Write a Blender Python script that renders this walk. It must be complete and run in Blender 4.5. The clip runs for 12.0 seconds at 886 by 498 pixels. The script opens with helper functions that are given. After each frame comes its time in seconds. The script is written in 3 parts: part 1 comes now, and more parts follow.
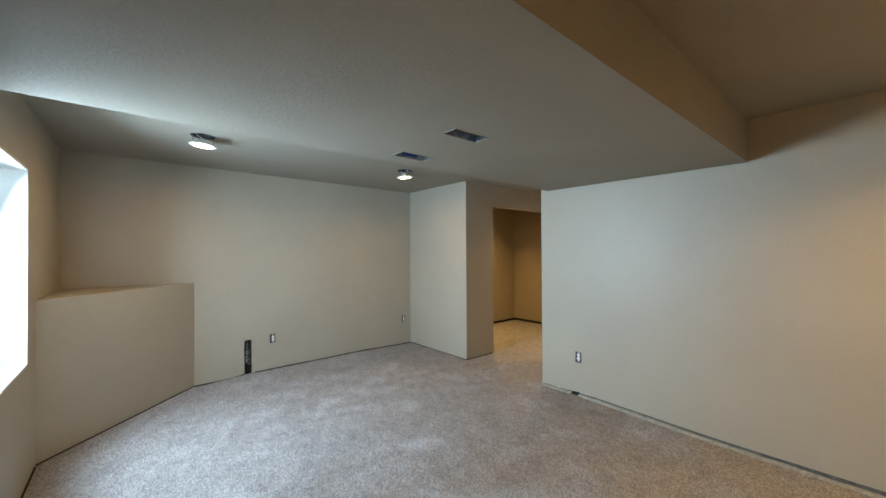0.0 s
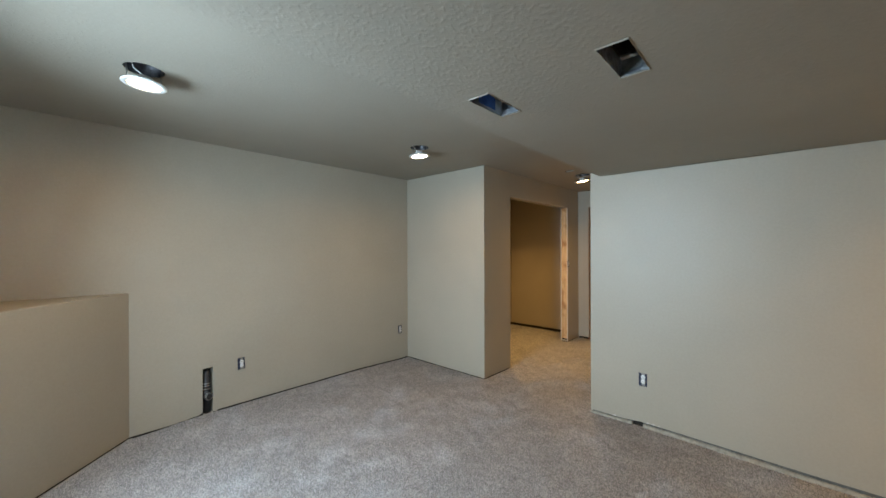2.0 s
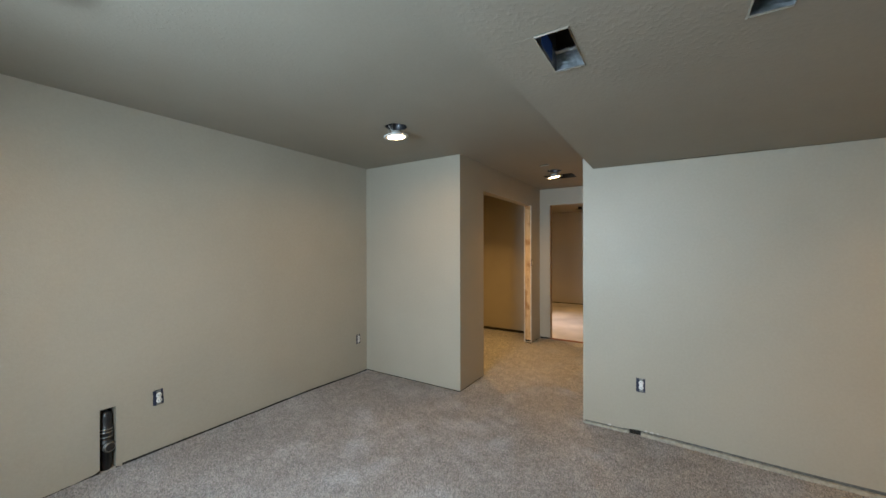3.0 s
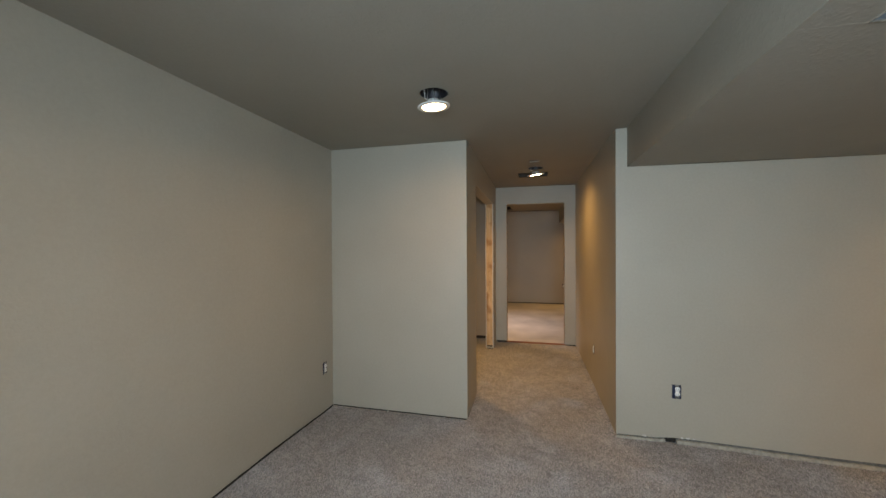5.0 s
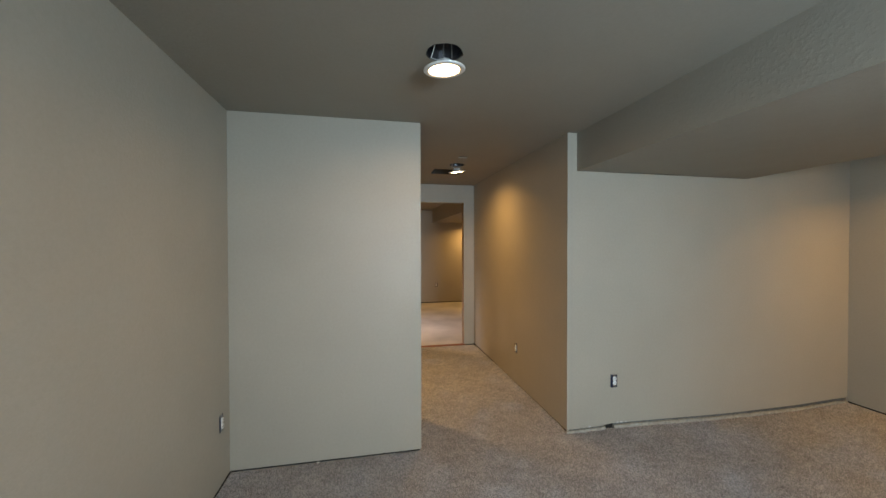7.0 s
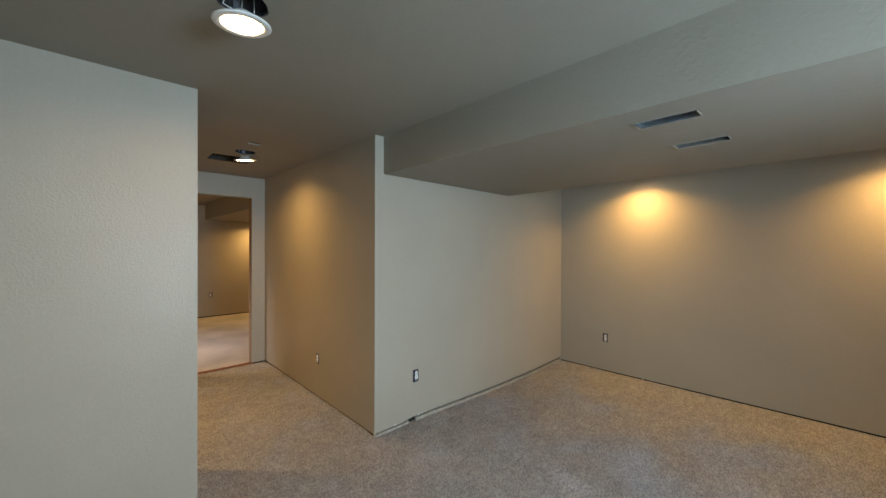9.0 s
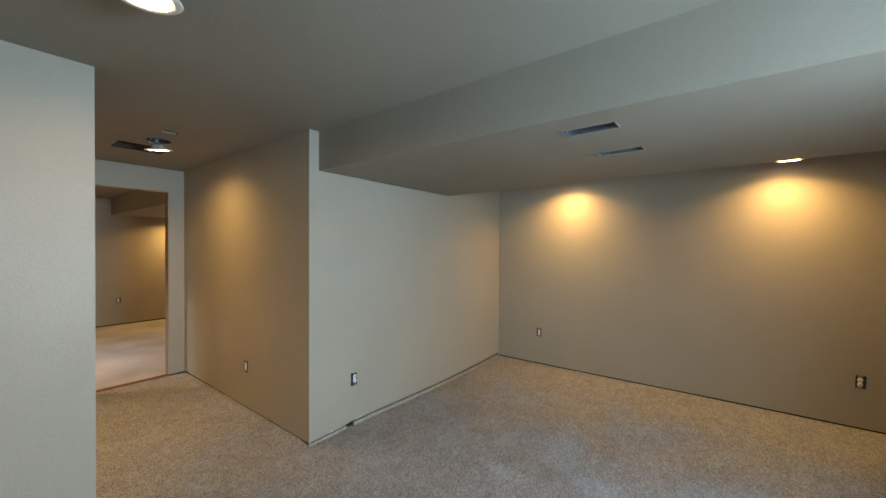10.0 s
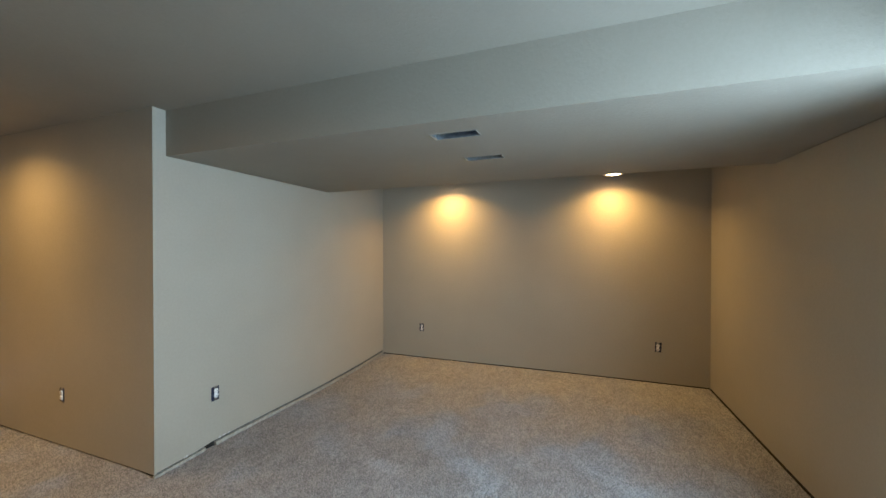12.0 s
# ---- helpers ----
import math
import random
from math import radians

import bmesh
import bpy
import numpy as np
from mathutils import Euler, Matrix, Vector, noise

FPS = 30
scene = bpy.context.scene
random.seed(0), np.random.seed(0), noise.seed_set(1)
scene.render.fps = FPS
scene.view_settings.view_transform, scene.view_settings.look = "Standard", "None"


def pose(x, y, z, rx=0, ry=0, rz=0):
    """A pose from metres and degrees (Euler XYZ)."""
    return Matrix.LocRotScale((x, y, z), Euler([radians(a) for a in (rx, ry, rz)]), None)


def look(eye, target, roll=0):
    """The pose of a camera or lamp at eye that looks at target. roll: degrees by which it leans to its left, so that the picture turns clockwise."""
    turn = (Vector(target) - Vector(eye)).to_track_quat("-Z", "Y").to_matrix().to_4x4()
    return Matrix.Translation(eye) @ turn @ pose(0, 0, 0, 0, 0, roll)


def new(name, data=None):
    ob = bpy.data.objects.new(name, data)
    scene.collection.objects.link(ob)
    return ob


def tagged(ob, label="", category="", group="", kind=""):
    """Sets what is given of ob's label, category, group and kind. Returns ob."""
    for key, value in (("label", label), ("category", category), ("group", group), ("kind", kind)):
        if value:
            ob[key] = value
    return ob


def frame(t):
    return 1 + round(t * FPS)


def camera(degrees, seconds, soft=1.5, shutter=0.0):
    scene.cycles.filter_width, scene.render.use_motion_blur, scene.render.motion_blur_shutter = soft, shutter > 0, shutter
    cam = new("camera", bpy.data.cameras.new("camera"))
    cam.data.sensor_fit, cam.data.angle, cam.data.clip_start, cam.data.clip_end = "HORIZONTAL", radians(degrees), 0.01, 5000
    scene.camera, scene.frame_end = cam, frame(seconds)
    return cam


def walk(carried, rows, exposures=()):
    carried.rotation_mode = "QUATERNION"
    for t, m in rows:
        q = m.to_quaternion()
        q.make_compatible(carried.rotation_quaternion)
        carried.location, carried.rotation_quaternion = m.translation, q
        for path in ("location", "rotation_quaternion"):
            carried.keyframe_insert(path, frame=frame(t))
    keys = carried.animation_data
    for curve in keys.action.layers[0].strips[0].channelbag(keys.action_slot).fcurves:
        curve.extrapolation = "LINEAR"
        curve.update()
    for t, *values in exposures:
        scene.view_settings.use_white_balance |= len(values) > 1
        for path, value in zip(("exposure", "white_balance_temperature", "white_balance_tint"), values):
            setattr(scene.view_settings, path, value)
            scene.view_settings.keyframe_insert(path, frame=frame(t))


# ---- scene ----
cam = camera(101.7, 12.0)
PATH = [
    (0, (-0.031, -0.053, 1.462), (1.273, 1.463, 1.476), -0.3),
    (0.5, (0.041, 0.13, 1.467), (1.344, 1.647, 1.469), -0.2),
    (1, (0.029, 0.402, 1.442), (1.34, 1.911, 1.452), -0.2),
    (1.5, (0.043, 0.706, 1.437), (1.413, 2.163, 1.441), -0.1),
    (2, (0.073, 1.025, 1.471), (1.544, 2.38, 1.471), -0.15),
    (2.5, (0.135, 1.333, 1.477), (1.731, 2.537, 1.475), -0.2),
    (3, (0.188, 1.642, 1.453), (1.881, 2.706, 1.452), -0.1),
    (5, (0.309, 2.911, 1.502), (2.251, 3.386, 1.487), -0.3),
    (5.5, (0.373, 3.243, 1.491), (2.351, 3.538, 1.481), -0.3),
    (6, (0.478, 3.528, 1.474), (2.475, 3.628, 1.465), -0.2),
    (6.5, (0.617, 3.738, 1.521), (2.614, 3.62, 1.502), -0.2),
    (8.5, (0.942, 3.889, 1.527), (2.521, 2.663, 1.513), 0.2),
    (9, (0.926, 3.863, 1.518), (2.374, 2.484, 1.509), 0.2),
    (9.5, (0.919, 3.847, 1.53), (2.252, 2.355, 1.515), 0.2),
    (10, (0.911, 3.834, 1.529), (2.125, 2.245, 1.513), 0.2),
    (10.5, (0.896, 3.813, 1.532), (1.988, 2.137, 1.511), 0.1),
    (11, (0.877, 3.826, 1.537), (1.829, 2.067, 1.513), 0.1),
    (11.5, (0.854, 3.813, 1.524), (1.676, 1.99, 1.504), 0.0),
    (12, (0.816, 3.823, 1.51), (1.502, 1.945, 1.494), -0.0),
]
EXPOSURES = [(0.0, -0.03, 6450, 17), (1.5, -0.12, 6600, 18), (3.0, -0.20, 6750, 18), (5.0, -0.52, 7000, 21), (5.7, -0.56, 7200, 22),
             (6.5, -0.44, 6900, 20), (8.5, -0.33, 6600, 18), (10.5, -0.27, 6350, 15), (12.0, -0.20, 6200, 16)]
walk(cam, [(t, look(eye, target, roll)) for t, eye, target, roll in PATH], EXPOSURES)

# ---- light ----
world = bpy.data.worlds.new("daylight")
scene.world = world
world.use_nodes = True
wn = world.node_tree.nodes
sky = wn.new("ShaderNodeTexSky")
sky.sky_type, sky.sun_disc = "NISHITA", False
sky.sun_elevation, sky.sun_rotation = radians(48), radians(100)
wn["Background"].inputs[1].default_value = 0.15
world.node_tree.links.new(sky.outputs[0], wn["Background"].inputs[0])


def area_lamp(name, m, sx, sy, watts, colour, spread=180.0, shape="RECTANGLE"):
    data = bpy.data.lights.new(name, "AREA")
    data.shape, data.size, data.size_y = shape, sx, sy
    data.energy, data.color, data.spread = watts, colour, radians(spread)
    ob = new(name, data)
    ob.matrix_world = m
    return ob


COOL, WARM = (0.60, 0.86, 1.0), (1.0, 0.585, 0.165)
WINDOW_WATTS, LAMP_WATTS = 116.0, 8.8

# ---- plan, in metres ----
XL, XR = -0.543, 3.400          # window wall, wall opposite
YS, YN = -0.745, 4.757          # far bay wall, long wall
YP, YH = 3.455, 2.262           # corridor sides
XE = 6.066                      # corridor end
H = 2.42                        # ceiling
FLOOR = -0.018                  # carpet backing; the pile stands on it
BEAM = (0.490, 2.180, 2.116)    # dropped soffit: y, y, underside
XC, YC = 6.22, 4.855            # store room
XF = 10.17                      # far room end wall
WIN = (2.22, 3.445, 0.745, 2.008)


# ---- materials ----
def material(name):
    m = bpy.data.materials.new(name)
    m.use_nodes = True
    return m, m.node_tree.nodes, m.node_tree.links, m.node_tree.nodes["Principled BSDF"]


def plain(name, colour, rough=0.6, metal=0.0, scale=30.0, vary=0.12, bump=0.0, bump_scale=200.0, depth=0.002):
    m, n, l, p = material(name)
    g = n.new("ShaderNodeNewGeometry")
    t = n.new("ShaderNodeTexNoise")
    t.inputs["Scale"].default_value, t.inputs["Detail"].default_value = scale, 6
    r = n.new("ShaderNodeValToRGB")
    r.color_ramp.elements[0].position, r.color_ramp.elements[1].position = 0.3, 0.7
    r.color_ramp.elements[0].color = (*[c * (1 - vary) for c in colour], 1)
    r.color_ramp.elements[1].color = (*[min(1, c * (1 + vary)) for c in colour], 1)
    l.new(g.outputs["Position"], t.inputs["Vector"])
    l.new(t.outputs["Fac"], r.inputs[0])
    l.new(r.outputs[0], p.inputs["Base Color"])
    p.inputs["Roughness"].default_value, p.inputs["Metallic"].default_value = rough, metal
    if bump:
        t2 = n.new("ShaderNodeTexNoise")
        t2.inputs["Scale"].default_value = bump_scale
        l.new(g.outputs["Position"], t2.inputs["Vector"])
        b = n.new("ShaderNodeBump")
        b.inputs["Strength"].default_value, b.inputs["Distance"].default_value = bump, depth
        l.new(t2.outputs["Fac"], b.inputs["Height"])
        l.new(b.outputs[0], p.inputs["Normal"])
    return m


def paint(name, colour, blob, low, high, depth, strength, rough=0.62, bare=0.45):
    """Rolled paint over sprayed texture: flattened blobs, fine stipple, faint patches."""
    m, n, l, p = material(name)
    g = n.new("ShaderNodeNewGeometry")

    def tex(scale, detail=3.0, rough_=0.5):
        t = n.new("ShaderNodeTexNoise")
        t.inputs["Scale"].default_value, t.inputs["Detail"].default_value, t.inputs["Roughness"].default_value = scale, detail, rough_
        l.new(g.outputs["Position"], t.inputs["Vector"])
        return t.outputs["Fac"]

    def ramp(fac, a, b, ca, cb):
        r = n.new("ShaderNodeValToRGB")
        r.color_ramp.elements[0].position, r.color_ramp.elements[1].position = a, b
        r.color_ramp.elements[0].color, r.color_ramp.elements[1].color = (*ca, 1), (*cb, 1)
        l.new(fac, r.inputs[0])
        return r.outputs[0]

    dim = [c * 0.94 for c in colour]
    patches = ramp(tex(1.7, 4), 0.35, 0.7, dim, colour)
    grain = ramp(tex(55, 4, 0.7), 0.3, 0.75, (0.93, 0.93, 0.92), (1, 1, 1))
    mix = n.new("ShaderNodeMix")
    mix.data_type, mix.blend_type = "RGBA", "MULTIPLY"
    mix.inputs["Factor"].default_value = 1
    l.new(patches, mix.inputs[6])
    l.new(grain, mix.inputs[7])
    l.new(mix.outputs[2], p.inputs["Base Color"])
    blobs = ramp(tex(blob, 2.5, 0.55), low, high, (0, 0, 0), (1, 1, 1))
    fine = tex(420, 2)
    cover = ramp(tex(1.3, 3), 0.42, 0.60, (bare, bare, bare), (1, 1, 1))
    gate = n.new("ShaderNodeMath")
    gate.operation = "MULTIPLY"
    l.new(blobs, gate.inputs[0])
    l.new(cover, gate.inputs[1])
    blobs = gate.outputs[0]
    sheen = n.new("ShaderNodeMapRange")
    sheen.inputs["To Min"].default_value, sheen.inputs["To Max"].default_value = rough - 0.1, rough + 0.08
    l.new(tex(6, 5, 0.7), sheen.inputs["Value"])
    l.new(sheen.outputs[0], p.inputs["Roughness"])
    add = n.new("ShaderNodeMath")
    add.operation = "MULTIPLY_ADD"
    add.inputs[1].default_value = 0.12
    l.new(fine, add.inputs[0])
    l.new(blobs, add.inputs[2])
    b = n.new("ShaderNodeBump")
    b.inputs["Strength"].default_value, b.inputs["Distance"].default_value = strength, depth
    l.new(add.outputs[0], b.inputs["Height"])
    l.new(b.outputs[0], p.inputs["Normal"])
    return m


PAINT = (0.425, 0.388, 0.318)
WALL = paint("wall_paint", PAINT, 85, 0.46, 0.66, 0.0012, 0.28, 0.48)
# wall paint made darker: the ceilings' shade is put into this colour
SHADED_PAINT = (0.312, 0.285, 0.238)
CEIL = paint("ceiling_paint_shaded", SHADED_PAINT, 52, 0.54, 0.64, 0.0018, 0.25, 0.7)
SOFFIT = paint("soffit_paint_shaded", SHADED_PAINT, 58, 0.46, 0.72, 0.0026, 0.24, 0.68, 0.8)
REVEAL = paint("window_reveal_paint", (0.80, 0.82, 0.80), 70, 0.45, 0.62, 0.001, 0.3, 0.5)
GYPSUM = plain("raw_gypsum_edge", (0.62, 0.60, 0.56), 0.9, 0, 90, 0.2, 0.5)
STRIP = plain("grey_tack_board", (0.35, 0.33, 0.28), 0.85, 0, 40, 0.25, 0.4)
SILL = plain("weathered_sill_plate", (0.13, 0.13, 0.12), 0.9, 0, 40, 0.3, 0.4)
# near-black for gaps and hollows: their shade is put into the colour
DARK = plain("cavity_shade", (0.020, 0.017, 0.014), 0.95, 0, 20, 0.3)
BLACK_PIPE = plain("black_abs_plastic", (0.018, 0.018, 0.020), 0.38, 0, 60, 0.3, 0.15)
CLAMP = plain("stainless_clamp", (0.34, 0.34, 0.33), 0.42, 1.0, 80, 0.15)
GALV = plain("galvanised_sheet", (0.46, 0.50, 0.53), 0.34, 0.93, 45, 0.25, 1.0, 22, 0.008)
TAPE = plain("blue_tape", (0.02, 0.10, 0.42), 0.45, 0, 60, 0.2)
CAN = plain("dark_can_metal", (0.10, 0.10, 0.11), 0.42, 0.9, 60, 0.3)
# very dark brown for the inside of the return duct
DUCT_BROWN = plain("dark_brown_duct", (0.06, 0.05, 0.04), 0.8, 0, 30, 0.3)
WHITE = plain("white_enamel", (0.74, 0.74, 0.72), 0.4, 0, 60, 0.05)
DEVICE = plain("white_device_plastic", (0.78, 0.78, 0.76), 0.35, 0, 80, 0.05)
# blue-black: the shade inside the outlet holes is put into the colour
HOLE_SHADE = plain("shaded_box_hole", (0.015, 0.022, 0.05), 0.5, 0, 60, 0.3)
VINYL = plain("white_vinyl", (0.75, 0.76, 0.75), 0.35, 0, 30, 0.06)
BROWN = plain("brown_raw_wood", (0.29, 0.20, 0.125), 0.75, 0, 30, 0.3, 0.3)
REDWOOD = plain("reddish_wood_strip", (0.23, 0.085, 0.045), 0.7, 0, 60, 0.35, 0.4)


def stud_wood():
    m, n, l, p = material("raw_pine")
    g = n.new("ShaderNodeNewGeometry")
    mp = n.new("ShaderNodeMapping")
    mp.inputs["Scale"].default_value = (28, 28, 2.2)
    t = n.new("ShaderNodeTexNoise")
    t.inputs["Scale"].default_value, t.inputs["Detail"].default_value, t.inputs["Distortion"].default_value = 1.6, 7, 1.2
    r = n.new("ShaderNodeValToRGB")
    r.color_ramp.elements[0].position, r.color_ramp.elements[1].position = 0.32, 0.66
    r.color_ramp.elements[0].color, r.color_ramp.elements[1].color = (0.44, 0.28, 0.13, 1), (0.68, 0.50, 0.29, 1)
    l.new(g.outputs["Position"], mp.inputs[0])
    l.new(mp.outputs[0], t.inputs["Vector"])
    l.new(t.outputs["Fac"], r.inputs[0])
    knots = n.new("ShaderNodeTexNoise")
    knots.inputs["Scale"].default_value, knots.inputs["Detail"].default_value = 5.5, 3
    l.new(g.outputs["Position"], knots.inputs["Vector"])
    band = n.new("ShaderNodeValToRGB")
    band.color_ramp.elements[0].position, band.color_ramp.elements[1].position = 0.34, 0.46
    band.color_ramp.elements[0].color, band.color_ramp.elements[1].color = (0.62, 0.50, 0.38, 1), (1, 1, 1, 1)
    l.new(knots.outputs["Fac"], band.inputs[0])
    tone = n.new("ShaderNodeMix")
    tone.data_type, tone.blend_type = "RGBA", "MULTIPLY"
    tone.inputs["Factor"].default_value = 1
    l.new(r.outputs[0], tone.inputs[6])
    l.new(band.outputs[0], tone.inputs[7])
    l.new(tone.outputs[2], p.inputs["Base Color"])
    b = n.new("ShaderNodeBump")
    b.inputs["Strength"].default_value, b.inputs["Distance"].default_value = 0.4, 0.002
    l.new(t.outputs["Fac"], b.inputs["Height"])
    l.new(b.outputs[0], p.inputs["Normal"])
    p.inputs["Roughness"].default_value = 0.75
    return m


PINE = stud_wood()


def carpet_material():
    m, n, l, p = material("cut_pile_carpet")
    g = n.new("ShaderNodeNewGeometry")

    def tex(scale, detail, rough_=0.6, distort=0.0):
        t = n.new("ShaderNodeTexNoise")
        t.inputs["Scale"].default_value, t.inputs["Detail"].default_value = scale, detail
        t.inputs["Roughness"].default_value, t.inputs["Distortion"].default_value = rough_, distort
        l.new(g.outputs["Position"], t.inputs["Vector"])
        return t.outputs["Fac"]

    def ramp(fac, a, b, ca, cb):
        r = n.new("ShaderNodeValToRGB")
        r.color_ramp.elements[0].position, r.color_ramp.elements[1].position = a, b
        r.color_ramp.elements[0].color, r.color_ramp.elements[1].color = (*ca, 1), (*cb, 1)
        l.new(fac, r.inputs[0])
        return r.outputs[0]

    def times(a, b):
        mix = n.new("ShaderNodeMix")
        mix.data_type, mix.blend_type = "RGBA", "MULTIPLY"
        mix.inputs["Factor"].default_value = 1
        l.new(a, mix.inputs[6])
        l.new(b, mix.inputs[7])
        return mix.outputs[2]

    yarn = ramp(tex(190, 3, 0.8), 0.33, 0.68, (0.20, 0.185, 0.172), (0.70, 0.66, 0.62))
    clump = ramp(tex(38, 3, 0.7), 0.3, 0.7, (0.82, 0.82, 0.82), (1, 1, 1))
    swath = ramp(tex(4.2, 5, 0.6, 0.9), 0.38, 0.62, (0.80, 0.79, 0.78), (1, 1, 1))
    l.new(times(times(yarn, clump), swath), p.inputs["Base Color"])
    hgt = n.new("ShaderNodeMath")
    hgt.operation = "ADD"
    l.new(tex(210, 2, 0.7), hgt.inputs[0])
    l.new(tex(45, 3, 0.6), hgt.inputs[1])
    b = n.new("ShaderNodeBump")
    b.inputs["Strength"].default_value, b.inputs["Distance"].default_value = 0.8, 0.006
    l.new(hgt.outputs[0], b.inputs["Height"])
    l.new(b.outputs[0], p.inputs["Normal"])
    p.inputs["Roughness"].default_value = 1.0
    p.inputs["Specular IOR Level"].default_value = 0.05
    p.inputs["Sheen Weight"].default_value, p.inputs["Sheen Roughness"].default_value = 0.25, 0.6
    return m


CARPET = carpet_material()


def pile_material():
    m, n, l, p = material("carpet_yarn")
    g = n.new("ShaderNodeNewGeometry")
    r = n.new("ShaderNodeValToRGB")
    e = r.color_ramp.elements
    e[0].position, e[0].color = 0.0, (0.235, 0.232, 0.238, 1)
    e[1].position, e[1].color = 1.0, (0.510, 0.503, 0.513, 1)
    mid = e.new(0.45)
    mid.color = (0.352, 0.348, 0.357, 1)
    l.new(g.outputs["Random Per Island"], r.inputs[0])
    # brushed strokes, longer than wide, over broad vacuum and foot marks
    shade = None
    for scale, detail, distort, low, high, dim, stretch in ((2.6, 4, 1.6, 0.42, 0.58, 0.94, (1.0, 2.2, 1.0)), (7.5, 5, 1.3, 0.43, 0.57, 0.88, (2.1, 1.0, 1.0))):
        mp = n.new("ShaderNodeMapping")
        mp.inputs["Rotation"].default_value, mp.inputs["Scale"].default_value = (0, 0, 0.6 * scale), stretch
        l.new(g.outputs["Position"], mp.inputs[0])
        t = n.new("ShaderNodeTexNoise")
        t.inputs["Scale"].default_value, t.inputs["Detail"].default_value, t.inputs["Distortion"].default_value = scale, detail, distort
        l.new(mp.outputs[0], t.inputs["Vector"])
        r2 = n.new("ShaderNodeValToRGB")
        r2.color_ramp.elements[0].position, r2.color_ramp.elements[1].position = low, high
        r2.color_ramp.elements[0].color, r2.color_ramp.elements[1].color = (dim, dim, dim, 1), (1, 1, 1, 1)
        l.new(t.outputs["Fac"], r2.inputs[0])
        if shade:
            both = n.new("ShaderNodeMix")
            both.data_type, both.blend_type = "RGBA", "MULTIPLY"
            both.inputs["Factor"].default_value = 1
            l.new(shade, both.inputs[6])
            l.new(r2.outputs[0], both.inputs[7])
            shade = both.outputs[2]
        else:
            shade = r2.outputs[0]
    mix = n.new("ShaderNodeMix")
    mix.data_type, mix.blend_type = "RGBA", "MULTIPLY"
    mix.inputs["Factor"].default_value = 1
    l.new(r.outputs[0], mix.inputs[6])
    l.new(shade, mix.inputs[7])
    l.new(mix.outputs[2], p.inputs["Base Color"])
    p.inputs["Roughness"].default_value = 1.0
    p.inputs["Specular IOR Level"].default_value = 0.05
    return m


PILE = pile_material()
SLAB = plain("dusty_concrete", (0.47, 0.445, 0.41), 0.8, 0, 1.6, 0.22, 0.3, 40)


def glow(name, colour, strength):
    m, n, l, p = material(name)
    p.inputs["Base Color"].default_value = (0.8, 0.8, 0.8, 1)
    p.inputs["Emission Color"].default_value, p.inputs["Emission Strength"].default_value = (*colour, 1), strength
    return m


DIFFUSER = glow("lit_diffuser", (1.0, 0.66, 0.30), 45.0)


def glass():
    m, n, l, p = material("window_glass")
    p.inputs["Transmission Weight"].default_value, p.inputs["Roughness"].default_value, p.inputs["IOR"].default_value = 1.0, 0.0, 1.45
    return m


GLASS = glass()


# ---- mesh helpers ----
def part(name, bm, mat, parent=None, label=""):
    me = bpy.data.meshes.new(name)
    bm.to_mesh(me)
    bm.free()
    me.materials.append(mat)
    ob = new(name, me)
    if parent:
        ob.parent = parent
    if label:
        ob["label"] = label
    return ob


def structure(ob, label, category):
    return tagged(ob, label, category, kind="structure")


def box(bm, x0, x1, y0, y1, z0, z1):
    m = Matrix.LocRotScale(((x0 + x1) / 2, (y0 + y1) / 2, (z0 + z1) / 2), None, (x1 - x0, y1 - y0, z1 - z0))
    return bmesh.ops.create_cube(bm, size=1, matrix=m)["verts"]


def boxes(*rows, bevel=0.0):
    bm = bmesh.new()
    for row in rows:
        box(bm, *row)
    if bevel:
        bmesh.ops.bevel(bm, geom=bm.edges[:], offset=bevel, segments=2, affect="EDGES", profile=0.5)
    return bm


def prism(bm, ring, z0, z1):
    low = [bm.verts.new((x, y, z0)) for x, y in ring]
    top = [bm.verts.new((x, y, z1)) for x, y in ring]
    bm.faces.new(low[::-1])
    bm.faces.new(top)
    for i in range(len(ring)):
        j = (i + 1) % len(ring)
        bm.faces.new((low[i], low[j], top[j], top[i]))


def lathe(bm, profile, segs=32, m=Matrix()):
    """Turns a profile of (radius, z) round the z axis."""
    rings = []
    for r, z in profile:
        if r < 1e-6:
            rings.append([bm.verts.new(m @ Vector((0, 0, z)))])
        else:
            rings.append([bm.verts.new(m @ Vector((r * math.cos(2 * math.pi * i / segs), r * math.sin(2 * math.pi * i / segs), z))) for i in range(segs)])
    for a, b in zip(rings, rings[1:]):
        for i in range(segs):
            j = (i + 1) % segs
            q = [a[i % len(a)], a[j % len(a)], b[j % len(b)], b[i % len(b)]]
            q = list(dict.fromkeys(q))
            if len(q) > 2:
                bm.faces.new(q)
    bmesh.ops.recalc_face_normals(bm, faces=bm.faces[:])
    for f in bm.faces:
        f.smooth = True


def tube(bm, points, r, segs=8):
    rings = []
    pts = [Vector(p) for p in points]
    for i, p in enumerate(pts):
        d = (pts[min(i + 1, len(pts) - 1)] - pts[max(i - 1, 0)]).normalized()
        q = d.to_track_quat("Z", "Y")
        rings.append([bm.verts.new(p + q @ Vector((r * math.cos(2 * math.pi * k / segs), r * math.sin(2 * math.pi * k / segs), 0))) for k in range(segs)])
    for a, b in zip(rings, rings[1:]):
        for k in range(segs):
            f = bm.faces.new((a[k], a[(k + 1) % segs], b[(k + 1) % segs], b[k]))
            f.smooth = True
    bm.faces.new(rings[0][::-1])
    bm.faces.new(rings[-1])


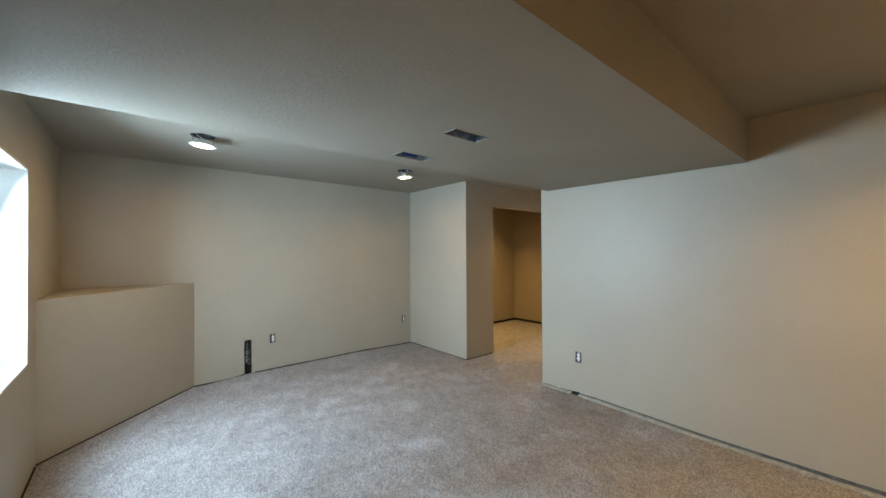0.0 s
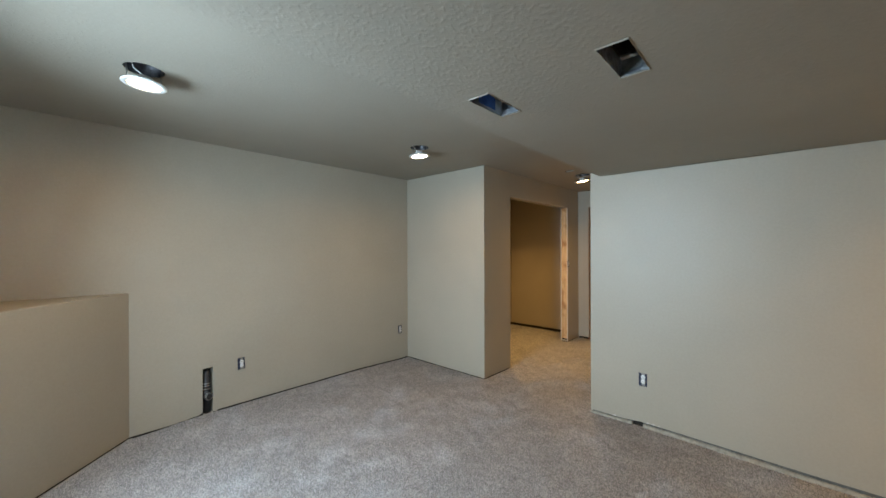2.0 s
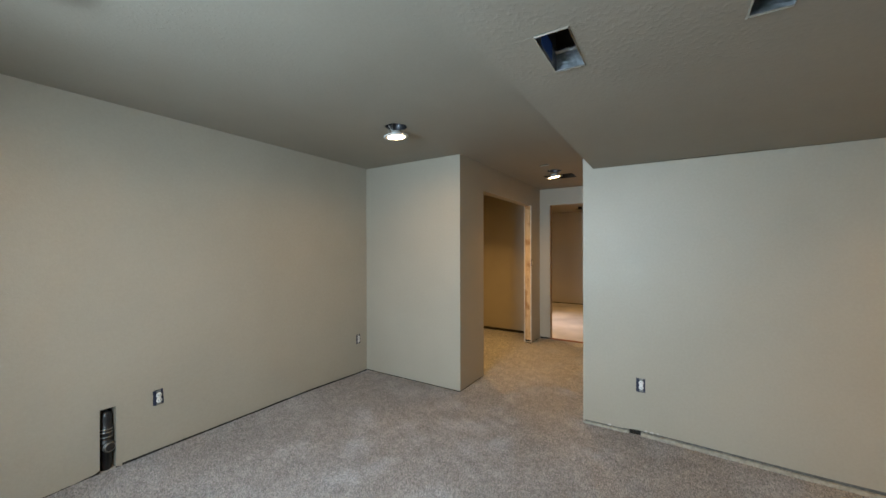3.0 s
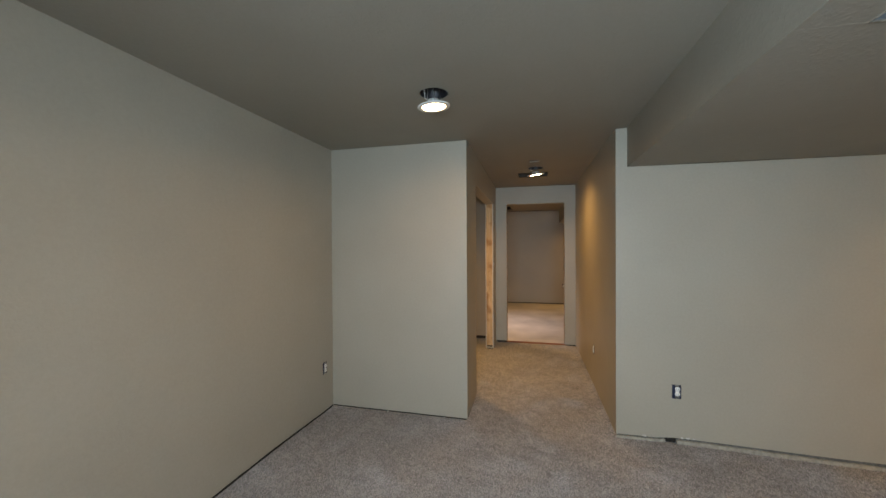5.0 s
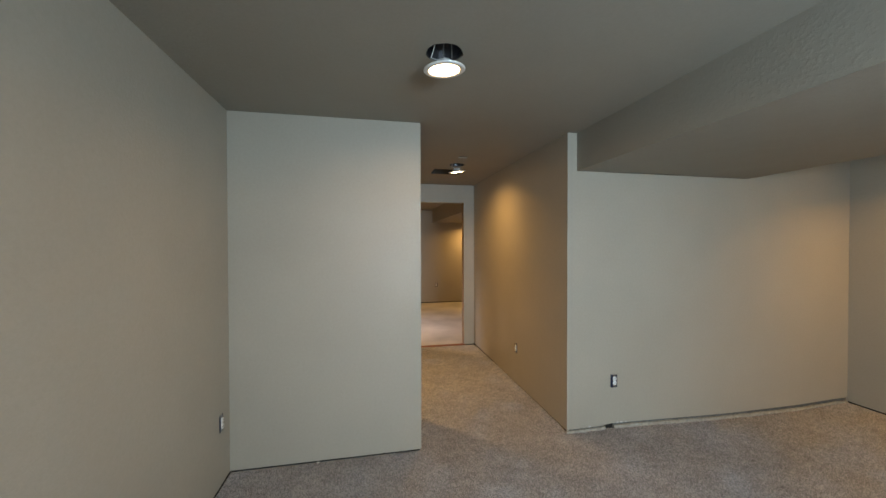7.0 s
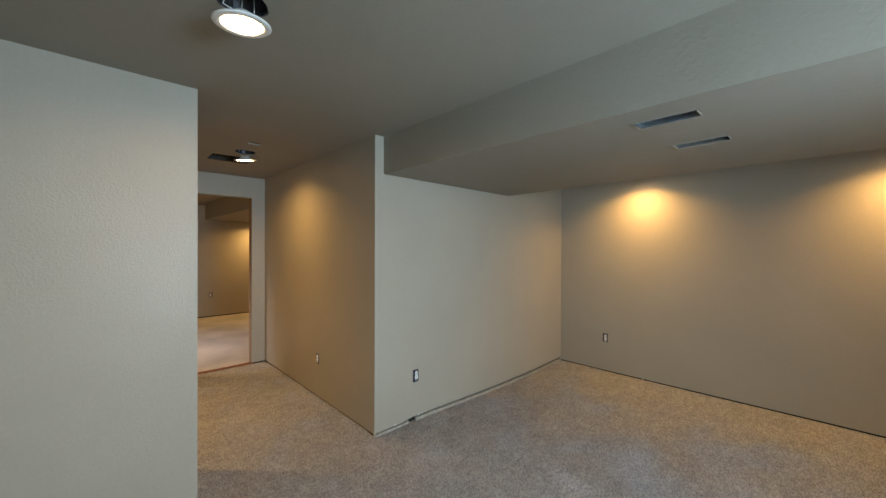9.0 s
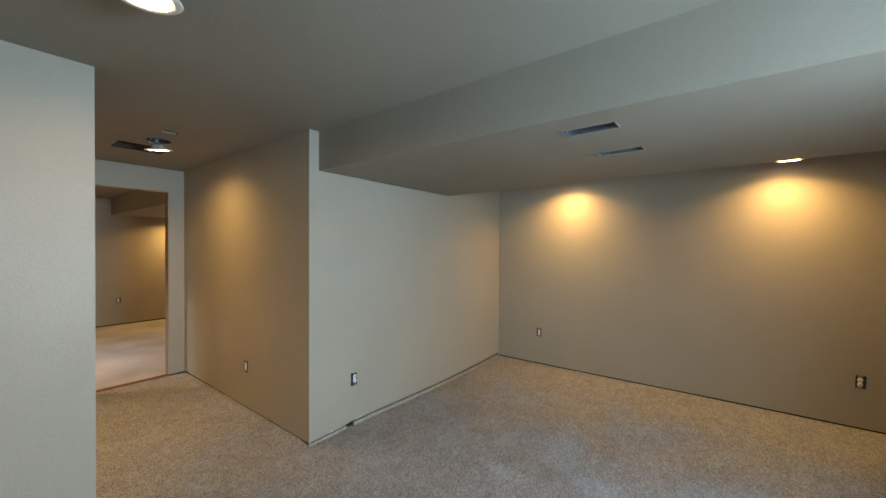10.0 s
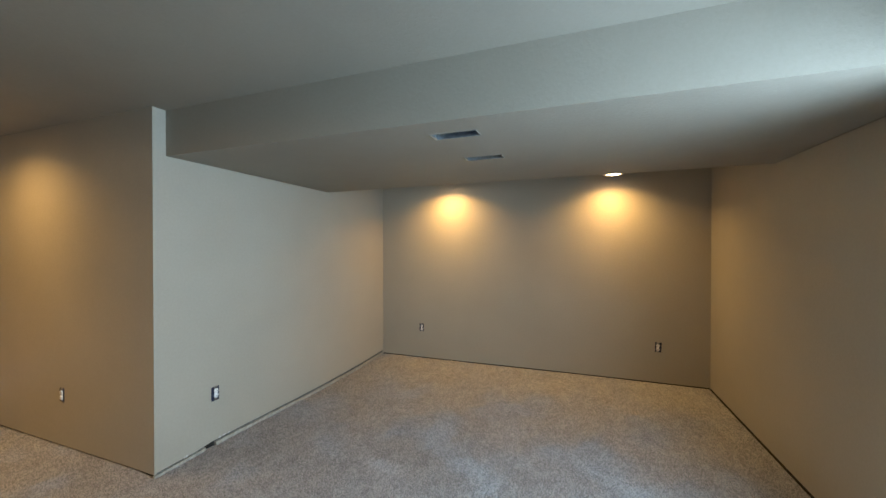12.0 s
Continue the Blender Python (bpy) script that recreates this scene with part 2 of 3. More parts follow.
def panel_with_holes(x0, x1, y0, y1, z0, z1, rects=(), rounds=()):
    """A horizontal slab with rectangular and round openings right through it."""
    bm = bmesh.new()
    side = 0.13
    holes = [tuple(r) for r in rects] + [(cx - side, cx + side, cy - side, cy + side) for cx, cy, _ in rounds]
    xs = sorted({x0, x1, *[h[0] for h in holes], *[h[1] for h in holes]})
    ys = sorted({y0, y1, *[h[2] for h in holes], *[h[3] for h in holes]})

    def quad(pts):
        bm.faces.new([bm.verts.new(p) for p in pts])

    for a, b in zip(xs, xs[1:]):
        for c, d in zip(ys, ys[1:]):
            mx, my = (a + b) / 2, (c + d) / 2
            if any(h[0] < mx < h[1] and h[2] < my < h[3] for h in holes):
                continue
            quad([(a, c, z0), (a, d, z0), (b, d, z0), (b, c, z0)])
            quad([(a, c, z1), (b, c, z1), (b, d, z1), (a, d, z1)])
    for a, b, c, d in [(x0, x1, y0, y1)] + [tuple(r) for r in rects]:
        ring = [(a, c), (b, c), (b, d), (a, d)]
        for i in range(4):
            p, q = ring[i], ring[(i + 1) % 4]
            quad([(*p, z0), (*q, z0), (*q, z1), (*p, z1)])
    for cx, cy, r in rounds:
        n = 48
        ins, outs = [], []
        for i in range(n):
            a = 2 * math.pi * i / n
            u, v = math.cos(a), math.sin(a)
            k = side / max(abs(u), abs(v))
            wob = r * (1 + 0.02 * math.sin(5 * a + cx * 9) + 0.012 * math.sin(11 * a))
            ins.append((cx + wob * u, cy + wob * v))
            outs.append((cx + k * u, cy + k * v))
        for i in range(n):
            j = (i + 1) % n
            quad([(*ins[i], z0), (*ins[j], z0), (*outs[j], z0), (*outs[i], z0)])
            quad([(*ins[i], z1), (*outs[i], z1), (*outs[j], z1), (*ins[j], z1)])
            quad([(*ins[i], z0), (*ins[i], z1), (*ins[j], z1), (*ins[j], z0)])
    bmesh.ops.remove_doubles(bm, verts=bm.verts[:], dist=1e-5)
    return bm


# ---- floors ----
def ease(v, a, b):
    k = np.clip((v - a) / (b - a), 0, 1)
    return k * k * (3 - 2 * k)


def ground(x, y):
    """Height of the carpet over its level: it sinks towards the bay's far corner and curls up along the long wall."""
    sink = -0.034 * ease(-y, -1.95, -0.45) * ease(x, 0.3, 3.2) * (1 - 0.55 * ease(-y, 0.0, 0.745))
    curl = 0.022 * ease(y, YN - 0.16, YN) * ease(x, 0.55, 0.95) * ease(-x, -3.40, -2.4)
    hall = 0.012 * ease(-y, -YH - 0.10, -YH) * ease(x, 3.45, 3.60) * ease(-x, -5.9, -5.0)
    return sink + curl + hall


def floor_sheet(x0, x1, y0, y1, step, low):
    bm = bmesh.new()
    nx, ny = round((x1 - x0) / step), round((y1 - y0) / step)
    grid = []
    for i in range(nx + 1):
        x = x0 + (x1 - x0) * i / nx
        grid.append([bm.verts.new((x, y, FLOOR + float(ground(x, y)))) for y in (y0 + (y1 - y0) * j / ny for j in range(ny + 1))])
    for i in range(nx):
        for j in range(ny):
            bm.faces.new((grid[i][j], grid[i + 1][j], grid[i + 1][j + 1], grid[i][j + 1])).smooth = True
    rim = grid[0][::-1] + [g[0] for g in grid[1:]] + grid[-1][1:] + [g[-1] for g in grid[-2:0:-1]]
    base = [bm.verts.new((v.co.x, v.co.y, low)) for v in rim]
    for i in range(len(rim)):
        j = (i + 1) % len(rim)
        bm.faces.new((rim[i], rim[j], base[j], base[i]))
    bm.faces.new(base)
    bmesh.ops.recalc_face_normals(bm, faces=bm.faces[:])
    return bm


structure(part("floor", floor_sheet(XL - 0.4, XE + 0.005, YS - 0.2, YN + 0.35, 0.05, -0.12), CARPET), "speckled beige cut-pile carpet with brushed swaths", "carpet")
structure(part("slab_floor", boxes((XE + 0.005, XF + 0.3, -1.2, 5.6, -0.12, -0.024)), SLAB), "bare dusty pinkish concrete slab", "floor")

# ---- walls: drywall hung a little above the floor over dark bottom plates ----
GAP = -0.002
T = 0.12
y0, y1, z0, z1 = WIN
structure(part("wall_window", boxes(
    (XL - 0.36, XL, YS - 0.2, y0, GAP, H), (XL - 0.36, XL, y1, YN + 0.35, GAP, H),
    (XL - 0.36, XL, y0, y1, GAP, z0), (XL - 0.36, XL, y0, y1, z1, H)), WALL), "beige painted wall with a deep window opening", "wall")
def hung_board(a, b, low, top, along):
    """A wall panel whose lower edge follows the sinking floor; along maps (run, depth, z) to the world."""
    bm = bmesh.new()
    n = 24
    ring = [(a + (b - a) * i / n, low(a + (b - a) * i / n)) for i in range(n + 1)] + [(b, top), (a, top)]
    sides = [[bm.verts.new(along(u, d, z)) for u, z in ring] for d in (0, T)]
    bm.faces.new(sides[0]), bm.faces.new(sides[1][::-1])
    for i in range(len(ring)):
        j = (i + 1) % len(ring)
        bm.faces.new((sides[0][i], sides[0][j], sides[1][j], sides[1][i]))
    bmesh.ops.recalc_face_normals(bm, faces=bm.faces[:])
    return bm


structure(part("wall_bay", hung_board(XL - 0.36, XR + T, lambda x: GAP + float(ground(x, YS)), H, lambda u, d, z: (u, YS - d, z)), WALL), "beige painted wall washed by two downlights", "wall")
PX0, PX1, PZ = 0.978, 1.060, 0.412
bm = bmesh.new()
prism(bm, [(XL, GAP), (PX0, GAP), (PX0, PZ), (PX1, PZ), (PX1, GAP), (XR, GAP), (XR, H), (XL, H)], 0, T)
bmesh.ops.transform(bm, matrix=Matrix(((1, 0, 0, 0), (0, 0, 1, YN), (0, 1, 0, 0), (0, 0, 0, 1))), verts=bm.verts[:])
bmesh.ops.recalc_face_normals(bm, faces=bm.faces[:])
structure(part("wall_long", bm, WALL), "long beige painted wall with a cut-out for a drain pipe", "wall")
structure(part("wall_return", boxes((XR, XR + T, YP, YN + T, GAP, H)), WALL), "short beige painted wall beside the corridor mouth", "wall")
structure(part("wall_right", hung_board(YS - T, YH - 0.014, lambda y: 0.027 - 0.013 * float(ease(y, 1.86, 1.90)) + 0.008 * float(ease(-y, -1.9, 0.2)) + float(ground(XR, y)), H, lambda u, d, z: (XR + d, u, z)), WALL), "beige painted wall with an uneven bottom edge", "wall")
structure(part("wall_corridor", boxes((XR, XR + T, YH - 0.014, YH, 0.006, H), (XR + T, XE + T, YH - T, YH, 0.008, H)), WALL), "beige painted corridor wall lit by a warm downlight", "wall")

DO0, DO1, DOZ = 3.948, 5.640, 2.119       # wide opening to the store room
for piece in ((XR + T, DO0, YP, YP + 0.115, GAP, H), (DO0, DO1, YP, YP + 0.115, DOZ, H), (DO1, XE, YP, YP + 0.013, GAP, H),
              (DO1, XE, YP + 0.102, YP + 0.115, GAP, H), (XE, XC, YP, YP + 0.115, GAP, H)):
    structure(part("wall_store_front", boxes(piece), WALL), "beige painted corridor wall with a wide unframed opening", "wall")
structure(part("wall_store_end", boxes((XC, XC + T, YP, YC + T, 0.03, H)), WALL), "plain beige store room wall above a dark gap", "wall")
structure(part("wall_store_back", boxes((XR + T, XC, YC, YC + T, 0.03, H)), WALL), "plain beige store room wall above a dark gap", "wall")

ED0, ED1, EDZ = 2.420, 3.288, 2.156       # doorway at the corridor's end
structure(part("wall_corridor_end", boxes(
    (XE, XE + T, YH, ED0, GAP, H), (XE, XE + T, ED1, YP, GAP, H), (XE, XE + T, ED0, ED1, EDZ, H)), WALL), "beige painted end wall with an unframed doorway", "wall")

# far room shell
structure(part("wall_far", boxes((XF, XF + T, -1.2, 5.6, GAP, H)), WALL), "beige painted wall of the unfinished far room", "wall")
structure(part("wall_far_side", boxes((XE + T, XF, -1.2 - T, -1.2, -0.02, H)), WALL), "plain beige wall closing the far room", "wall")
structure(part("wall_far_near", boxes((XE, XE + T, -1.2, YH - T, -0.02, H)), WALL), "plain beige wall closing the far room", "wall")
structure(part("wall_far_window", boxes(
    (XE + T, 7.2, 5.6, 5.6 + T, -0.02, H), (8.7, XF, 5.6, 5.6 + T, -0.02, H), (7.2, 8.7, 5.6, 5.6 + T, -0.02, 0.8), (7.2, 8.7, 5.6, 5.6 + T, 2.0, H)), WALL), "plain beige wall closing the far room", "wall")

# ---- ceilings ----
LAMPS = [(0.408, 3.478), (2.415, 3.478), (4.725, 2.855)]
BAY_LAMPS = [(2.36, -0.44), (0.432, -0.44)]
STORE_LAMP = (4.75, 4.25)
FAR_LAMPS = [(9.10, 3.43), (9.75, 1.15), (7.3, 4.6)]
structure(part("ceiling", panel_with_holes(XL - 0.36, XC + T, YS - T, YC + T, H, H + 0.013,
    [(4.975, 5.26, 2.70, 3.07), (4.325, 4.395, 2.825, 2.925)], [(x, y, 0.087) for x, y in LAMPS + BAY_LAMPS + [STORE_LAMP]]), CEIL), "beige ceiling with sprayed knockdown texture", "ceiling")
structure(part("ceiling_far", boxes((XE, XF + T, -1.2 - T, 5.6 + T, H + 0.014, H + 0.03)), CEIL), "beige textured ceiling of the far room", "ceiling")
# unseen lid and rim, added to keep sky light out above the ceiling
structure(part("light_block_deck", boxes((XL - 0.5, XF + 0.5, -1.5, 6.0, H + 0.30, H + 0.34)), DARK), "unseen dark lid added above the ceiling to block light", "ceiling")
structure(part("light_block_rim", boxes((XL - 0.40, XL - 0.36, -1.5, 6.0, H, H + 0.3), (XL - 0.4, XF + 0.4, 5.75, 5.8, H, H + 0.3), (XL - 0.4, XF + 0.4, -1.45, -1.4, H, H + 0.3), (XF + 0.2, XF + 0.25, -1.5, 6.0, H, H + 0.3)), DARK), "unseen dark rim added above the ceiling to block light", "ceiling")

VENT_A, VENT_B = (1.265, 1.535, 1.350, 1.455), (1.295, 1.565, 1.895, 2.005)
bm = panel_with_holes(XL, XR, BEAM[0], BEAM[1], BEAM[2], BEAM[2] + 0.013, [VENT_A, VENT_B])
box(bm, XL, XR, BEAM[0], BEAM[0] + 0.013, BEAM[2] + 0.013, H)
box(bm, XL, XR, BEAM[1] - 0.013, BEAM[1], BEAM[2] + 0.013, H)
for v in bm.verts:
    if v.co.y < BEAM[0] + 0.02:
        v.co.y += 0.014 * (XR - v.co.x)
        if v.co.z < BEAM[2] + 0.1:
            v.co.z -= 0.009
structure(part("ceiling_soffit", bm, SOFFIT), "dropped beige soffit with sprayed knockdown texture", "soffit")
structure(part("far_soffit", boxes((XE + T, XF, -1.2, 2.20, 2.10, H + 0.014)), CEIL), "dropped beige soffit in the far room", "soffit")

# ---- corner ledge ----
bm = bmesh.new()
prism(bm, [(XL, 3.70), (0.484, YN), (XL, YN)], GAP, 1.134)
bmesh.ops.bevel(bm, geom=[e for e in bm.edges if all(v.co.z > 1 for v in e.verts)], offset=0.010, segments=3, affect="EDGES", profile=0.5)
structure(part("corner_ledge", bm, WALL), "beige painted chest-high ledge across the corner", "ledge")

# ---- lamps ----
def hanging_downlight(x, y, z, tilt, watts, spread=132):
    """A retrofit disc light hanging out of its can on its wires and springs."""
    lamp = new("downlight")
    lamp.location = (x, y, z)
    bm = bmesh.new()
    lathe(bm, [(0.071, 0.0035), (0.074, 0.0), (0.094, 0.0012), (0.0985, 0.005), (0.0975, 0.008), (0.072, 0.012), (0.056, 0.018), (0.040, 0.030), (0.033, 0.046), (0, 0.048)], 48)
    part("trim", bm, WHITE, lamp, "white enamelled trim ring and housing").matrix_basis = tilt
    bm = bmesh.new()
    lathe(bm, [(0, 0.0), (0.05, 0.0006), (0.0715, 0.0035)], 40)
    part("diffuser", bm, DIFFUSER, lamp, "bright frosted diffuser").matrix_basis = tilt
    up = H - z
    bm = bmesh.new()
    lathe(bm, [(0.082, up + 0.002), (0.082, up + 0.13), (0.0, up + 0.13)], 32)
    part("can", bm, CAN, lamp, "dark metal can above the ceiling")
    for side in (-1, 1):
        bm = bmesh.new()
        tube(bm, [(side * 0.066, 0.02, 0.012), (side * 0.070, 0.02, up * 0.5), (side * 0.077, 0.015, up + 0.05)], 0.0018, 6)
        tube(bm, [(side * 0.066, -0.02, 0.012), (side * 0.070, -0.02, up * 0.5), (side * 0.077, -0.015, up + 0.05)], 0.0018, 6)
        part("spring_clip", bm, CLAMP, lamp, "thin steel spring clip")
    bm = bmesh.new()
    tube(bm, [(0.0, 0.03, 0.048), (0.02, 0.06, up * 0.8), (-0.04, 0.05, up + 0.02), (-0.06, 0.0, up + 0.06), (0.0, -0.02, up + 0.12)], 0.0024, 8)
    part("cable", bm, WHITE, lamp, "white supply cable")
    area_lamp("downlight_glow", Matrix.Translation((x, y, z - 0.004)) @ tilt, 0.13, 0.13, watts, WARM, spread, "DISK")
    return tagged(lamp, "white disc downlight hanging loose below its ceiling hole", "ceiling light", "downlights")


for (x, y), tip in zip(LAMPS, ((1, 3), (-3, -3), (-7, -5))):
    hanging_downlight(x, y, 2.338, pose(0, 0, 0, *tip, 0), LAMP_WATTS * (1.35 if x > 4 else 0.75), 144 if x > 4 else 168)
hanging_downlight(*STORE_LAMP, 2.338, pose(0, 0, 0, 2, 3, 0), LAMP_WATTS * 2.1)
# unseen extra lamp, added out of sight to warm the far room's walls
hanging_downlight(*FAR_LAMPS[2], 2.35, pose(0, 0, 0, 2, 3, 0), LAMP_WATTS * 6.0)
for (x, y), z, k in zip(BAY_LAMPS, (2.298, 2.274), (1.95, 1.6)):
    hanging_downlight(x, y, z, pose(0, 0, 0, -3, 0, 0), LAMP_WATTS * k, 142)

hanging_downlight(*FAR_LAMPS[1], 2.04, pose(0, 0, 0, 3, 2, 0), LAMP_WATTS * 2.3, 160)
bm = bmesh.new()
lathe(bm, [(0, 0.0), (0.075, 0.0), (0.098, 0.004), (0.097, 0.010), (0.05, 0.02), (0.04, H + 0.014 - 2.37), (0, H + 0.014 - 2.37)], 32, Matrix.Translation((*FAR_LAMPS[0], 2.37)))
tagged(part("ceiling_canopy", bm, CAN), "unlit dark round fixture under the far room ceiling", "ceiling fixture")

# ---- window ----
window = structure(new("window_1"), "white vinyl window in a deep painted opening", "window")
XG = XL - 0.30
for nm, b in (("jamb", (XG, XL + 0.001, WIN[1] - 0.012, WIN[1] + 0.001, WIN[2], WIN[3])), ("jamb", (XG, XL + 0.001, WIN[0] - 0.001, WIN[0] + 0.012, WIN[2], WIN[3])),
              ("head", (XG, XL + 0.001, WIN[0] + 0.012, WIN[1] - 0.012, WIN[3] - 0.012, WIN[3] + 0.001)), ("sill", (XG, XL + 0.001, WIN[0] + 0.012, WIN[1] - 0.012, WIN[2] - 0.001, WIN[2] + 0.012))):
    part(nm, boxes(b), REVEAL, window, "smooth white painted return")
wy0, wy1, wz0, wz1 = WIN[0] + 0.012, WIN[1] - 0.012, WIN[2] + 0.012, WIN[3] - 0.012
ym = (wy0 + wy1) / 2
part("window_frame", boxes((XG - 0.05, XG, wy0, wy0 + 0.055, wz0, wz1), (XG - 0.05, XG, wy1 - 0.055, wy1, wz0, wz1),
     (XG - 0.05, XG, wy0 + 0.055, wy1 - 0.055, wz0, wz0 + 0.055), (XG - 0.05, XG, wy0 + 0.055, wy1 - 0.055, wz1 - 0.055, wz1), (XG - 0.05, XG, ym - 0.03, ym + 0.03, wz0 + 0.055, wz1 - 0.055)), VINYL, window)
for a, b in ((wy0 + 0.055, ym - 0.03), (ym + 0.03, wy1 - 0.055)):
    pane = part("pane", boxes((XG - 0.028, XG - 0.022, a, b, wz0 + 0.055, wz1 - 0.055)), GLASS, window)
    pane.visible_shadow = False
area_lamp("window_daylight", pose(XG + 0.045, ym, wz1 - 0.42, 0, 0, -9) @ pose(0, 0, 0, 0, -76, 0), 0.74, wy1 - wy0 - 0.06, WINDOW_WATTS, COOL, 150)
area_lamp("far_daylight", pose(7.95, 5.56, 1.4, 0, 0, -12) @ pose(0, 0, 0, -62, 0, 0), 1.4, 1.0, 15, (0.58, 0.73, 1.0), 62)

# ---- wall bases ----
def plate(name, mat, label, *rows):
    return structure(part(name, boxes(*rows), mat), label, "base gap")


IN = 0.012
plate("bottom_plate_long", DARK, "dark bottom plate, the gap's shade put into its colour", (XL, PX0, YN + IN, YN + 0.11, -0.02, GAP + 0.02), (PX1, XR, YN + IN, YN + 0.11, -0.02, GAP + 0.02))
plate("bottom_plate_return", DARK, "dark bottom plate, the gap's shade put into its colour", (XR + IN, XR + 0.11, YP + IN, YN, -0.02, GAP + 0.02))
plate("bottom_plate_bay", DARK, "dark bottom plate, the gap's shade put into its colour", (XL, XR, YS - 0.11, YS - IN, -0.08, GAP + 0.02))
# second box: dark strip laid beside the carpet for the gap's shade
plate("bottom_plate_window", DARK, "dark bottom plate, the gap's shade put into its colour", (XL - 0.3, XL - IN, YS - 0.1, YN + 0.3, -0.02, GAP + 0.02), (XL - IN, XL + 0.008, YS, 3.69, FLOOR - 0.01, FLOOR + 0.002))
plate("bottom_plate_corridor", DARK, "dark bottom plate, the gap's shade put into its colour", (XR + IN, XE + 0.1, YH - 0.11, YH - IN, -0.02, GAP + 0.02))
plate("bottom_plate_store_front", DARK, "dark bottom plate, the gap's shade put into its colour", (XR + IN, DO0 - IN, YP + IN, YP + 0.10, -0.02, GAP + 0.02), (DO1 + IN, XE, YP + IN, YP + 0.10, -0.02, 0.035))
# third box: dark strip on the wall face for the gap's shade
plate("bottom_plate_end", DARK, "dark bottom plate, the gap's shade put into its colour", (XE + IN, XE + 0.11, YH, ED0 - IN, -0.03, GAP + 0.02), (XE + IN, XE + 0.11, ED1 + IN, YP, -0.03, GAP + 0.02), (XE - 0.003, XE + IN, ED1 + 0.003, YP - 0.006, -0.03, 0.010))
plate("bottom_plate_store", DARK, "dark bottom plate, the gap's shade put into its colour", (XC + IN, XC + 0.11, YP, YC + 0.1, -0.02, 0.05), (XR, XC, YC + IN, YC + 0.11, -0.02, 0.05))
plate("bottom_plate_far", DARK, "dark bottom plate, the gap's shade put into its colour", (XF + IN, XF + 0.11, -1.2, 5.6, -0.03, GAP + 0.02))
bm = bmesh.new()
prism(bm, [(XL, 3.70 + 0.017), (0.484 - 0.017, YN), (XL, YN)], -0.02, GAP + 0.01)
structure(part("bottom_plate_ledge", bm, DARK), "dark plate under the ledge, the gap's shade put into its colour", "base gap")
plate("bottom_plate_right", SILL, "grey weathered sill plate under the drywall", (XR + IN, XR + 0.11, YS, 1.835, -0.08, 0.075), (XR + IN, XR + 0.11, 1.915, YH - 0.015, -0.08, 0.075))
plate("base_slot", DARK, "dark plug for the shaded slot at the wall's foot", (XR + 0.016, XR + 0.11, 1.838, 1.912, -0.03, 0.075))


def strip_board(name, a, b, h0, h1, x=0.0, seed=0):
    """A low grey board at the foot of the wall, its top edge uneven."""
    rnd = random.Random(seed)
    bm = bmesh.new()
    n = max(2, int(abs(b - a) / 0.06))
    rows = []
    for i in range(n + 1):
        k = i / n
        y = a + (b - a) * k
        drop = float(ground(XR, y))
        h = h0 + (h1 - h0) * k + drop + rnd.uniform(-0.0022, 0.0022)
        w = rnd.uniform(-0.0012, 0.0012)
        rows.append([bm.verts.new(p) for p in ((XR - 0.010 + x + w, y, drop - 0.024), (XR - 0.007 + x + w, y, h), (XR + 0.011, y, h), (XR + 0.011, y, drop - 0.024))])
    for p, q in zip(rows, rows[1:]):
        for k in range(4):
            bm.faces.new((p[k], p[(k + 1) % 4], q[(k + 1) % 4], q[k]))
    bm.faces.new(rows[0]), bm.faces.new(rows[-1][::-1])
    bmesh.ops.recalc_face_normals(bm, faces=bm.faces[:])
    return structure(part(name, bm, STRIP), "grey rough board strip along the wall's foot", "trim")


strip_board("trim", YH + 0.004, 1.915, 0.003, 0.006, 0, 3)
strip_board("trim", 1.835, 0.60, 0.012, 0.007, 0, 4)
strip_board("trim", 0.597, YS + 0.01, 0.008, 0.001, 0, 5)

# patches of broken gypsum along the lower wall edge beside the slot
bm = bmesh.new()
rnd = random.Random(8)
for y, s in ((2.06, 0.012), (1.80, 0.010), (1.76, 0.014), (1.72, 0.008)):
    vs = bmesh.ops.create_icosphere(bm, subdivisions=2, radius=1, matrix=Matrix.LocRotScale((XR - 0.001, y, 0.031 if y < 1.9 else 0.018), None, (0.002, s, s * 0.5)))["verts"]
    for v in vs:
        v.co += Vector((0, rnd.uniform(-1, 1), rnd.uniform(-1, 1))) * s * 0.25
for x, y, s in ((XR - 0.012, 4.19, 0.008), (XR - 0.010, 3.66, 0.005), (2.36, YS + 0.010, 0.009), (2.28, YS + 0.012, 0.006)):
    vs = bmesh.ops.create_icosphere(bm, subdivisions=2, radius=s, matrix=Matrix.LocRotScale((x, y, FLOOR + 0.010 + float(ground(x, y))), None, (1, 1.3, 0.7)))["verts"]
    for v in vs:
        v.co += Vector((rnd.uniform(-1, 1), rnd.uniform(-1, 1), rnd.uniform(-1, 1))) * s * 0.2
structure(part("chipped_gypsum", bm, GYPSUM), "chipped white gypsum at the wall's lower edge", "chips")

# ---- framing seen in the openings ----
stud = structure(part("trim", boxes((DO1 + 0.003, DO1 + 0.041, YP + 0.0135, YP + 0.1015, 0.036, DOZ), bevel=0.002), PINE), "raw knotty pine stud in the opening's side", "stud")
for y in (YP + 0.0005, YP + 0.1025):
    structure(part("trim", boxes((DO1 - 0.002, DO1 + 0.002, y, y + 0.012, GAP, DOZ)), GYPSUM), "raw white drywall edge beside the stud", "drywall edge")
